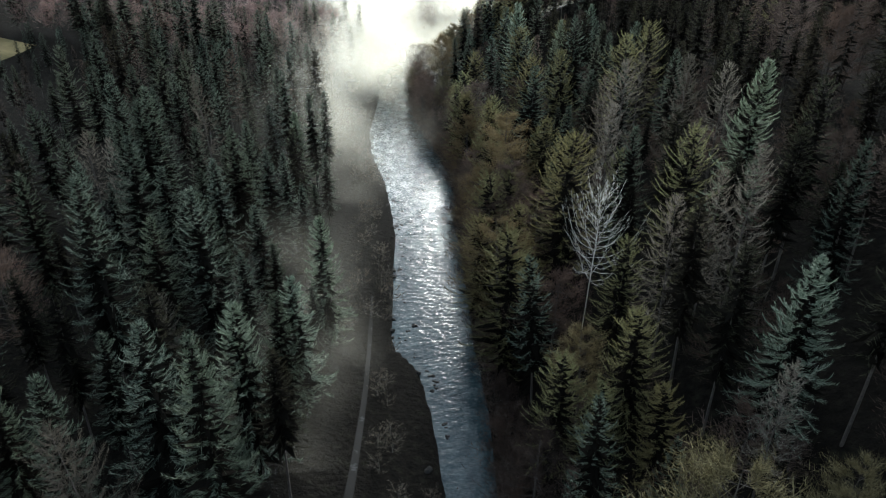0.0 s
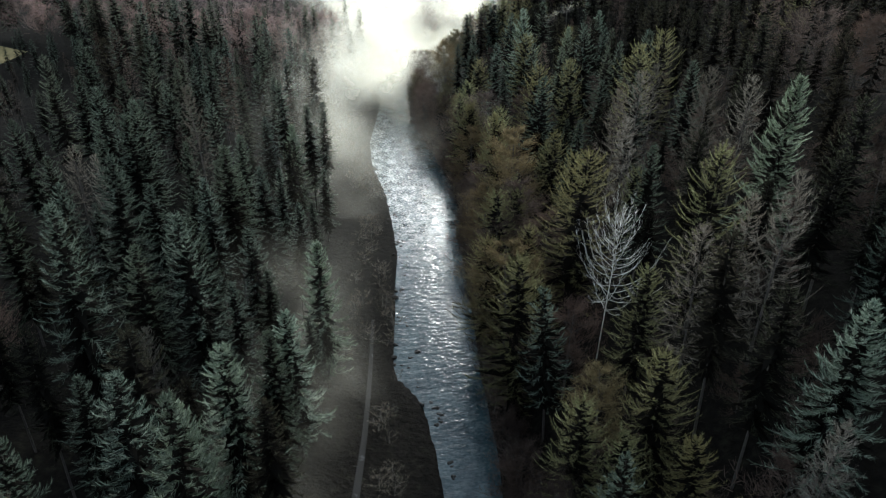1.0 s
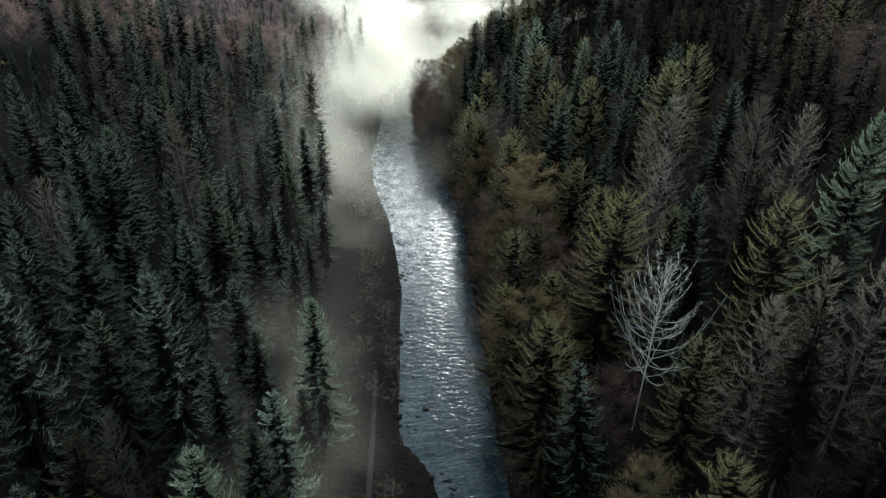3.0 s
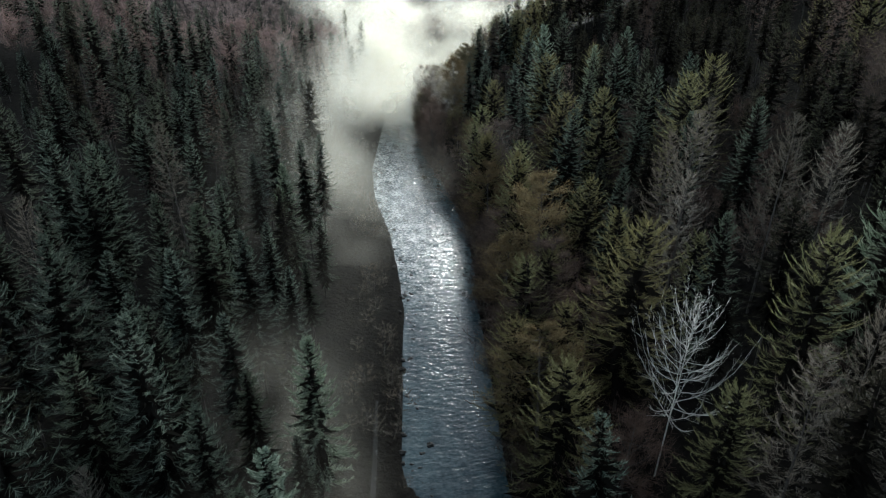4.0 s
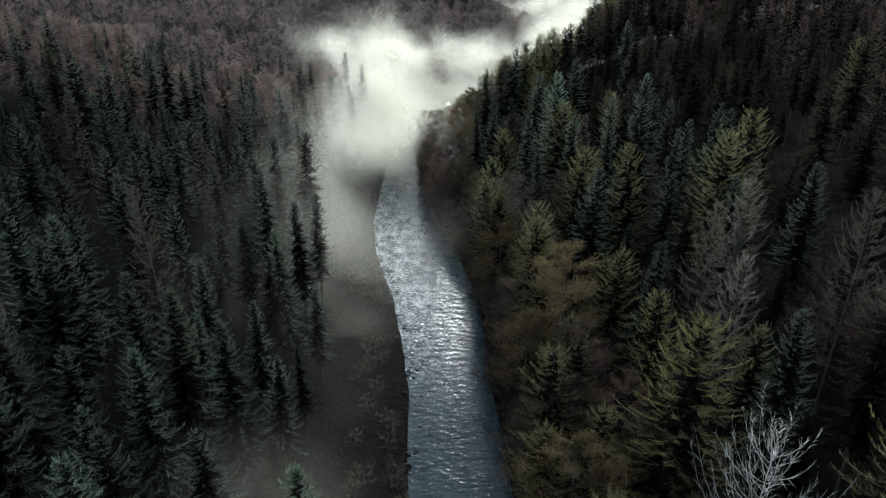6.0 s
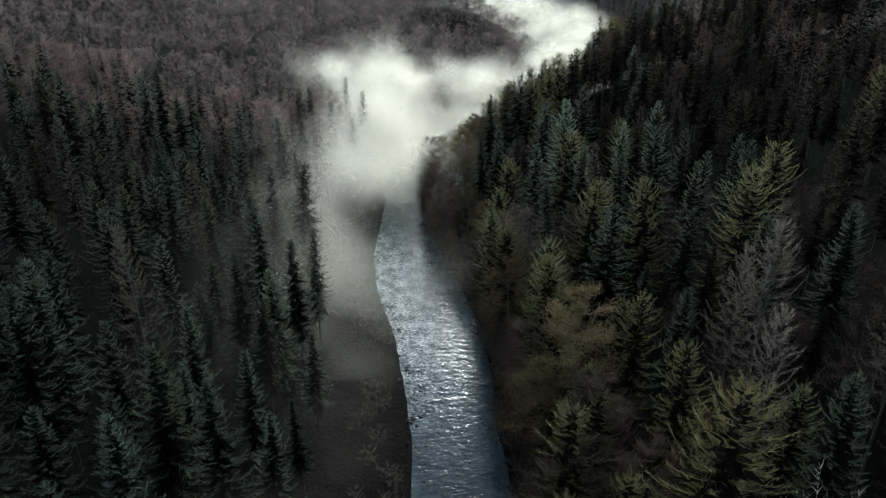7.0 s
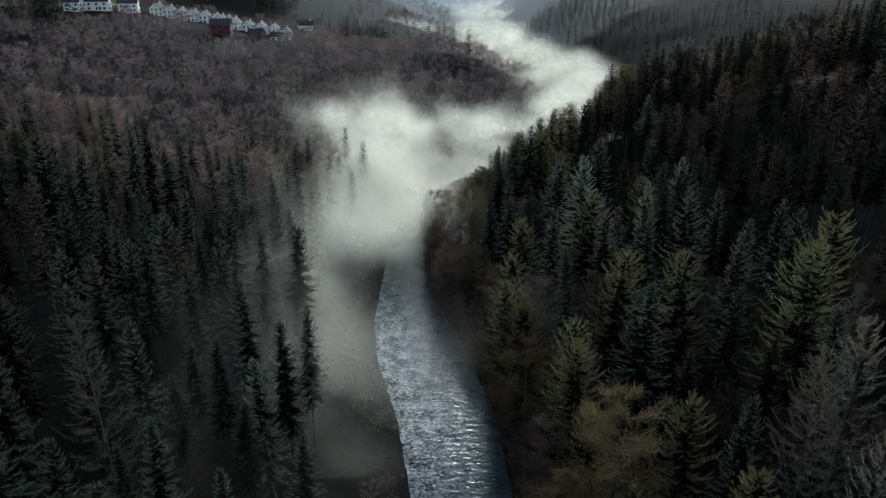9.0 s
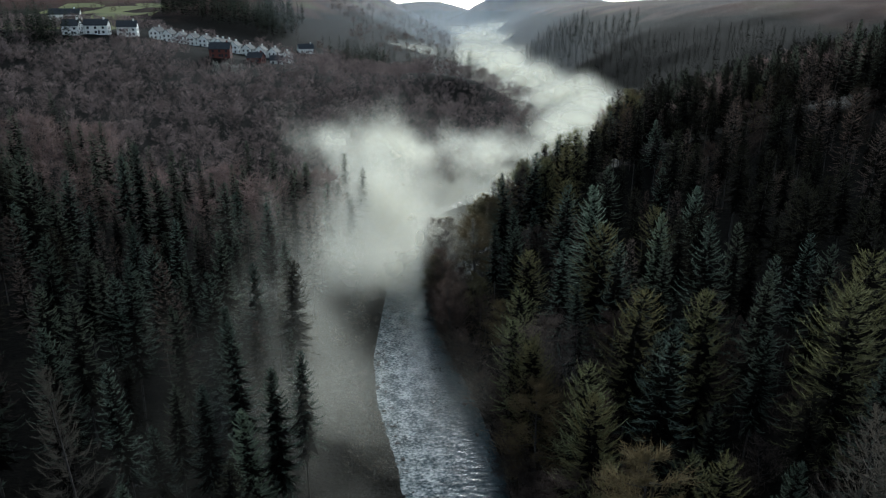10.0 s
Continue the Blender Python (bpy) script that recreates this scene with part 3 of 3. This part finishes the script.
spots = [p for p in scattered(-110, 0, 26, 215, 5.7, 6000) if not from_river(*p)[1]]
STOOD += spots
spots += [p for p in scattered(-30, 95, 26, 255, 5.4, 8000) if from_river(*p)[1]]
S, RIGHT = from_river([p[0] for p in spots], [p[1] for p in spots])
FIELD = (-165, -121, 168, 208)      # a pale clearing up the bank
count = {}
left_over = []
for (x, y), s, right in zip(spots, S, RIGHT):
    near = y < 125 and abs(x) < 62
    # trees before the clearing are shrunk so the camera sees over them
    cut_for_view = x < -68 and x < -0.52 * y
    if FIELD[0] < x < FIELD[1] and FIELD[2] < y < FIELD[3]:
        continue
    if right:
        if s < 2.5 or y > np.interp(x, (0, 12, 25, 36, 50), (232, 240, 248, 258, 285)):
            continue
        k = rng.uniform()
        if s < 16:
            key = "olive" if k < 0.25 else "golden" if k < 0.65 else "brown" if k < 0.72 else "spruce_mid"
        # shade-coloured pines grow more frequent up the slope, to darken it
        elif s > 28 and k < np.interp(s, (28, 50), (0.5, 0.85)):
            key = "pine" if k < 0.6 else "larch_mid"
        else:
            key = ("larch" if k < 0.15 else "golden" if k < 0.5 else "spruce" if k < 0.65 else "pine" if k < 0.88 else "brown" if k < 0.95 else "olive") if near else ("larch_mid" if k < 0.22 else "spruce_mid" if k < 0.8 else "golden" if k < 0.9 else "brown")
    else:
        if s < np.interp(y, (100, 140, 160, 215), (12, 12, 12, 13)):
            continue
        k = rng.uniform()
        if near:
            # part of the near left wood takes the shade-coloured needles too
            key = "spruce" if k < 0.5 else "pine" if k < 0.8 else "larch" if k < 0.86 else "brown"
        else:
            key = "spruce_mid" if k < 0.66 else "pine" if k < 0.74 else "larch_mid"
    if count.get(key, 0) >= 280:
        left_over.append((x, y, key))
        continue
    count[key] = count.get(key, 0) + 1
    STOOD.append((x, y))
    plant(key, x, y, scale=float(rng.uniform(0.6, 1.12)) * (0.45 if cut_for_view else 1.0))

for x, y in scattered(10, 62, 34, 170, 3.2, 1500)[:90]:
    s, right = from_river(x, y)
    if right and s > 5:
        plant("thicket", x, y, scale=float(rng.uniform(0.6, 1.2)))

# ---- far woods, uncountable ----


def wood(name, label, shapes, places, mat, low, high):
    """Many distant trees in one mesh."""
    out, hearts = [], []
    z = land(np.array([p[0] for p in places]), np.array([p[1] for p in places])) - 0.4
    for (x, y), h in zip(places, z):
        q = shapes[int(rng.integers(len(shapes)))]
        w, s = rng.uniform(0, 6.28), rng.uniform(low, high)
        c, n = math.cos(w) * s, math.sin(w) * s
        for v, to in ((q[1], out), (q[2], hearts)):
            if v is not None:
                v = v.reshape(-1, 3)
                to.append(np.stack([v[:, 0] * c - v[:, 1] * n + x, v[:, 0] * n + v[:, 1] * c + y, v[:, 2] * s + h], 1))
    ob = new(name, sprays_mesh(name, np.concatenate(out), mat, np.concatenate(hearts) if hearts else None, INNER_SHADE))
    return tagged(ob, label, "woodland", kind="stuff")


far_con = [conifer(rng, 22, R, 0.25, 80, 14, width=0.14, mass=2) for R in (3.6, 3.1, 3.9)]
tiny_con = [conifer(rng, 22, R, 0.15, 34, 7, width=0.3, mass=1) for R in (3.6, 4.0)]
far_brown = [bare_tree(rng, 12, R, 18, 62, 0.75, 0.06, 1.3, 0.3) for R in (4.4, 5.2, 3.8)]


spots = scattered(-190, 230, 26, 300, 5.2, 18000) + scattered(12, 120, 255, 350, 3.9, 3000) + scattered(15, 200, 350, 395, 5.0, 2500)
S, RIGHT = from_river([p[0] for p in spots], [p[1] for p in spots])
kept_low, pines = [], []
con, brn = [(x, y) for x, y, k in left_over if k.startswith("spruce")], [(x, y) for x, y, k in left_over if not k.startswith("spruce")]
for (x, y), s, right in zip(spots, S, RIGHT):
    if s < 6 or (right and y > np.interp(x, (0, 12, 25, 36, 50, 60, 66), (232, 240, 248, 258, 285, 305, 900))) or (not right and y > 215 and y > 255 + 12 * math.sin(x * 0.1)):
        continue
    if (-110 < x < 95 and y < (255 if right else 215)) or (FIELD[0] < x < FIELD[1] and FIELD[2] < y < FIELD[3]):
        continue
    # scaled down below, to leave the clearing in the camera's view
    if x < -110 and y < FIELD[3]:
        kept_low.append((x, y))
        continue
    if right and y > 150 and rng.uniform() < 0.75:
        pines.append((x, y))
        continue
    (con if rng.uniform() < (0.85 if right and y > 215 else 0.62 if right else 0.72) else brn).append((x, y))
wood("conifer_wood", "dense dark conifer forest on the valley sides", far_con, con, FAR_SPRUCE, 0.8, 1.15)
wood("pine_wood", "pines in a shade-dark colour closing ranks on the steep slope", far_con, pines, SHADED_PINE, 0.7, 1.1)
wood("young_wood", "dark conifers kept low so the clearing shows from the camera", far_con, kept_low, FAR_SPRUCE, 0.3, 0.5)
wood("larch_wood", "brown leafless trees between the conifers", far_brown, brn, HAZED_BROWN, 1.1, 1.7)



def clear_of_houses(x, y):
    return all(abs(x - h[0]) > 10 or not -52 < y - h[1] < 9 for h in HOUSES)


spots = scattered(-330, 120, 250, 620, 6.3, 16000)
S, RIGHT = from_river([p[0] for p in spots], [p[1] for p in spots])
keep = [(x, y) for (x, y), s, r in zip(spots, S, RIGHT) if not r and s > 7 and (x > -100 or y < 560) and clear_of_houses(x, y)]
wood("broadleaf_wood", "bare brown broadleaf woodland on the gentle slope", far_brown, keep, HAZED_BROWN, 0.55, 1.0)
spots = scattered(20, 560, 385, 950, 5.8, 38000)
S, RIGHT = from_river([p[0] for p in spots], [p[1] for p in spots])
keep = [(x, y) for (x, y), s, r in zip(spots, S, RIGHT) if r and s > 9 and land(x, y) < 46 + 9 * math.sin(x * 0.05) * math.sin(y * 0.03)]
wood("hillside_wood", "distant forestry covering the far hillside, darkened for shade", tiny_con, keep, SHADED_PINE, 0.45, 0.75)
spots = [(x, y) for x, y in zip(rng.uniform(-620, 30, 1500), rng.uniform(640, 1500, 1500)) if land(x, y) < 60 + 25 * math.sin(x * 0.013) * math.sin(y * 0.011)]
wood("scrub_wood", "scattered dark trees on the far moorland slope", [far_brown[0], tiny_con[0]], spots, BROWN, 0.5, 0.9)
spots = [(x, y) for x, y in rng.normal((-2, 500), (14, 6), (16, 2))] + [(x, y) for x, y in rng.normal((-64, 590), (13, 8), (70, 2))]
spots += [(x, y) for x, y in zip(rng.uniform(-245, -138, 520), rng.uniform(650, 760, 520))]
spots += [(x, y) for x, y in rng.normal((-213, 428), (8, 6), (70, 2))]
wood("conifer_clump", "dark clump of conifers beside the village", tiny_con, spots, FAR_SPRUCE, 0.7, 1.05)

# ---- mist ----


def mist(name, label, banks, thick):
    """Soft puffs of mist, each a bowed veil, heaped into banks: x, y, height, half-width, half-height, how many."""
    root = new(name, None)
    tagged(root, label, "mist", kind="stuff")
    nu = 5
    u, v = np.meshgrid(np.linspace(-1, 1, nu), np.linspace(-1, 1, nu), indexing="ij")
    for x, y, z, wide, high, count in banks:
        for i in range(count):
            cx, cy, cz = x + rng.normal(0, 0.36) * wide, y + rng.normal(0, 0.4) * min(wide, 60), z + rng.normal(0, 0.33) * high
            w, h, turn, lean = wide * rng.uniform(0.5, 0.95), high * rng.uniform(0.7, 1.15), rng.normal(0, 0.35), rng.uniform(0.1, 0.5)
            bow = 0.25 * w * (u * u + v * v)
            px = cx + u * w * math.cos(turn) - bow * math.sin(turn)
            py = cy + u * w * math.sin(turn) + bow * math.cos(turn) + v * h * lean
            me = mesh_from("puff", np.stack([px, py, cz + v * h], 2).reshape(-1, 3).tolist(), grid_faces(nu, nu).tolist(), thick)
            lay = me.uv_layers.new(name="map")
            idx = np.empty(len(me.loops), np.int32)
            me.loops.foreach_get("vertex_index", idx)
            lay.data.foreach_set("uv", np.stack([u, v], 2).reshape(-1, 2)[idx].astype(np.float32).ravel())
            new("puff", me).parent = root
    return root


mist("river_mist", "thick pale mist drifting over the river and treetops",
     [(-27, 212, 12, 13, 11, 16), (-17, 214, 8, 9, 8, 9), (-15, 240, 9, 10, 9, 11), (-26, 238, 14, 17, 13, 30), (-27, 268, 14, 18, 13, 22), (-26, 300, 19, 22, 14, 26), (-42, 305, 20, 14, 10, 10),
      (-4, 300, 18, 18, 9, 14), (14, 312, 15, 17, 8, 12), (-12, 340, 10, 22, 7, 8), (3, 280, 9, 13, 8, 10), (-2, 294, 6, 15, 7, 14), (14, 318, 6, 13, 7, 8)], MIST)
mist("thin_mist", "thin grey mist trailing among the riverside trees",
     [(-29, 190, 17, 15, 13, 26), (-35, 168, 19, 13, 10, 12), (-25, 160, 16, 11, 11, 11), (-26, 138, 15, 11, 10, 5), (-23, 154, 10, 13, 10, 9), (-22, 132, 7, 12, 9, 3), (-3, 214, 9, 11, 9, 14), (0, 240, 12, 11, 9, 10),
      (-46, 215, 18, 12, 10, 8), (-75, 362, 20, 9, 8, 10), (-55, 318, 20, 14, 9, 10)], THIN_MIST)
mist("valley_mist", "bank of white mist filling the valley floor",
     [(38, 345, 10, 16, 9, 16), (56, 378, 12, 22, 11, 22), (68, 420, 13, 24, 12, 24), (66, 470, 15, 28, 13, 24), (56, 540, 17, 26, 14, 22), (42, 620, 18, 28, 14, 18),
      (30, 740, 18, 40, 14, 14), (-60, 800, 24, 50, 11, 14), (50, 950, 16, 60, 16, 16), (65, 1250, 18, 60, 18, 16), (90, 1700, 20, 90, 24, 14)], LAKE)
mist("faint_haze", "faint haze hanging over the bank",
     [(-21, 60, 8, 11, 12, 10), (-22, 85, 9, 12, 13, 14), (-26, 115, 10, 14, 14, 5), (-32, 150, 14, 18, 14, 8), (10, 160, 12, 14, 10, 6)], HAZE)
mist("valley_air", "damp air paling the far hills",
     [(-40, 640, 40, 240, 60, 2), (40, 950, 50, 420, 80, 5), (80, 1400, 60, 600, 100, 5), (150, 2100, 70, 900, 140, 6)], AIR)

# ---- village ----


def box(bm, x0, x1, y0, y1, z0, z1):
    v = [bm.verts.new((x, y, z)) for z in (z0, z1) for x, y in ((x0, y0), (x1, y0), (x1, y1), (x0, y1))]
    for q in ((3, 2, 1, 0), (4, 5, 6, 7), (0, 1, 5, 4), (1, 2, 6, 5), (2, 3, 7, 6), (3, 0, 4, 7)):
        bm.faces.new([v[i] for i in q])


def part(name, bm, mat, parent, label=""):
    me = bpy.data.meshes.new(name)
    bm.normal_update()
    bm.to_mesh(me)
    bm.free()
    me.materials.append(mat)
    o = new(name, me)
    o.parent = parent
    if label:
        o["label"] = label
    return o


def house(x, y, turn, w, d, eaves, wall):
    """A gabled house; its ridge runs along its width."""
    root = new("house", None)
    root.matrix_basis = pose(x, y, float(land(x, y)) - 0.6, 0, 0, turn)
    mat = BRICK if wall == "brick" else RENDER
    tagged(root, "red brick house with white gables and slate roof" if wall == "brick" else "white rendered house with dark slate gabled roof", "house", group="houses of the hillside village")
    top = eaves + d * 0.42
    bm = bmesh.new()
    lo = [bm.verts.new(p) for p in ((-w / 2, -d / 2, 0), (w / 2, -d / 2, 0), (w / 2, d / 2, 0), (-w / 2, d / 2, 0))]
    hi = [bm.verts.new(p) for p in ((-w / 2, -d / 2, eaves), (w / 2, -d / 2, eaves), (w / 2, d / 2, eaves), (-w / 2, d / 2, eaves))]
    rl, rr = bm.verts.new((-w / 2, 0, top)), bm.verts.new((w / 2, 0, top))
    for q in ((lo[0], lo[1], hi[1], hi[0]), (lo[2], lo[3], hi[3], hi[2]), (lo[1], lo[2], hi[2], rr, hi[1]), (lo[3], lo[0], hi[0], rl, hi[3])):
        bm.faces.new(q)
    walls = part("wall", bm, mat, root)
    bm = bmesh.new()
    for s in (-1, 1):
        a, b = (0, top + 0.12), (s * (d / 2 + 0.4), eaves - 0.2)
        v = [bm.verts.new((e, yy, zz + t)) for t in (0, 0.2) for e, (yy, zz) in ((-w / 2 - 0.35, a), (w / 2 + 0.35, a), (w / 2 + 0.35, b), (-w / 2 - 0.35, b))]
        for q in ((3, 2, 1, 0), (4, 5, 6, 7), (0, 1, 5, 4), (1, 2, 6, 5), (2, 3, 7, 6), (3, 0, 4, 7)):
            bm.faces.new([v[i] for i in q])
    roof = part("roof", bm, SLATE, root)
    bm = bmesh.new()
    box(bm, w * 0.3, w * 0.3 + 0.9, -0.4, 0.4, top - 0.6, top + 1.2)
    part("chimney", bm, mat, roof)

    def opening(name, u, z, wide, high, face):
        bm = bmesh.new()
        if face in ("front", "back"):
            yy = -d / 2 if face == "front" else d / 2
            box(bm, u - wide / 2, u + wide / 2, yy - 0.05, yy + 0.05, z, z + high)
        else:
            xx = -w / 2 if face == "west" else w / 2
            box(bm, xx - 0.05, xx + 0.05, u - wide / 2, u + wide / 2, z, z + high)
        return part(name, bm, GLASS, walls)
    floors = (1.0, 3.4) if eaves > 4.5 else (1.0,)
    for z in floors:
        for u in ((-0.32, 0.0, 0.32) if w > 10 else (-0.28, 0.28)):
            opening("window", u * w, z, 1.3, 1.25, "front")
        for face in ("west", "east"):
            for u in (-0.22, 0.22):
                opening("window", u * d, z, 1.1, 1.25, face)
    opening("door", 0.13 * w, 0.55, 1.0, 2.05, "front")
    return root


for h in HOUSES:
    house(*h)

# ---- river's edge ----


def stone_mesh(seed):
    bm = bmesh.new()
    bmesh.ops.create_icosphere(bm, subdivisions=2, radius=1.0)
    for v in bm.verts:
        k = 1 + 0.35 * noise.noise(v.co * 1.3 + Vector((seed * 7.1, 0, 0))) + 0.12 * noise.noise(v.co * 3.7)
        v.co = Vector((v.co.x * k, v.co.y * k * 0.8, max(v.co.z * k * 0.55, -0.3)))
    me = bpy.data.meshes.new("river_stone")
    bm.to_mesh(me)
    bm.free()
    me.materials.append(STONE)
    return me


STONES = [stone_mesh(i) for i in range(5)]


def edge_point(y, side, off):
    """A place off metres inland of the water's edge."""
    cx, hw = np.interp(y, RIVER[:, 1], RIVER[:, 0]), np.interp(y, RIVER[:, 1], RIVER[:, 2])
    return float(cx + side * (hw + off))


def stone(x, y, size):
    o = new("river_stone", STONES[int(rng.integers(5))])
    z = max(float(land(x, y)), -0.25)
    o.matrix_basis = Matrix.LocRotScale((x, y, z + 0.08 * size), Euler((0, 0, rng.uniform(0, 6.28))), (size * rng.uniform(0.7, 1.3), size, size))
    return tagged(o, "dark wet boulder at the river's edge", "stone", group="stones along the river")


for i in range(215):
    y = float(rng.uniform(58, 205) if i % 3 else rng.uniform(125, 195))
    stone(edge_point(y, -1, float(rng.normal(-0.9, 0.8))), y, float(rng.uniform(0.2, 0.62)))
for i in range(90):
    y = float(rng.uniform(128, 196))
    stone(edge_point(y, -1, float(-abs(rng.normal(1.0, 1.8)))), y, float(rng.uniform(0.18, 0.45)))
for i in range(45):
    y = float(rng.uniform(80, 200))
    stone(edge_point(y, 1, float(rng.normal(-0.2, 0.6))), y, float(rng.uniform(0.2, 0.6)))
for x, y, s in ((-4.6, 91.5, 0.75), (-1.8, 136, 0.5), (1.0, 152, 0.6), (-3.4, 168, 0.7), (-0.4, 126, 0.45), (-9, 188, 0.6), (3.4, 118, 0.5)):
    stone(x, y, s)
for i in range(80):
    y = 42 + 2.4 * i
    plant("thicket", edge_point(y, 1, float(rng.uniform(0.9, 3.0))), y, scale=float(rng.uniform(0.6, 1.1)))
for i in range(50):
    y = float(rng.uniform(42, 232))
    plant("shrub", edge_point(y, 1, float(rng.uniform(0.4, 2.0))), y, scale=float(rng.uniform(0.6, 1.5)))
for i in range(110):
    y = float(rng.uniform(45, 232))
    plant("shrub", edge_point(y, -1, float(rng.uniform(1.2, 8))), y, scale=float(rng.uniform(0.35, 1.1)))

# the frosted track along the left bank, the clearing and a pale thicket
me, lay, idx, px, py, d, k, c = ribbon("track", [(-12.0, 36, 0.6), (-10.6, 55, 0.5), (-10.6, 72, 0.35), (-11.4, 88, 0.3), (-12.2, 100, 0.2)], FROST, 5,
                                    lambda x, y: land(x, y) + 0.12, 1.0)
tagged(new("track", me), "narrow track whitened by patches of frost", "track", kind="structure")
fx, fy = np.meshgrid(np.linspace(FIELD[0], FIELD[1], 22), np.linspace(FIELD[2], FIELD[3], 20), indexing="ij")
tagged(new("clearing", mesh_from("clearing", np.stack([fx, fy, land(fx, fy) + 0.15], 2).reshape(-1, 3).tolist(), grid_faces(22, 20).tolist(), GRASS)),
       "pale yellow grass clearing among the trees", "grass", kind="structure")
fx, fy = np.meshgrid(np.linspace(-345, -247, 16), np.linspace(585, 720, 16), indexing="ij")
tagged(new("meadow", mesh_from("meadow", np.stack([fx, fy, land(fx, fy) + 0.15], 2).reshape(-1, 3).tolist(), grid_faces(16, 16).tolist(), MEADOW)),
       "sloping yellow-green meadow above the village", "meadow", kind="structure")
for i in range(9):
    plant("white", -122 + float(rng.normal(0, 5)), 437 + float(rng.normal(0, 4)), scale=float(rng.uniform(0.3, 0.5)))
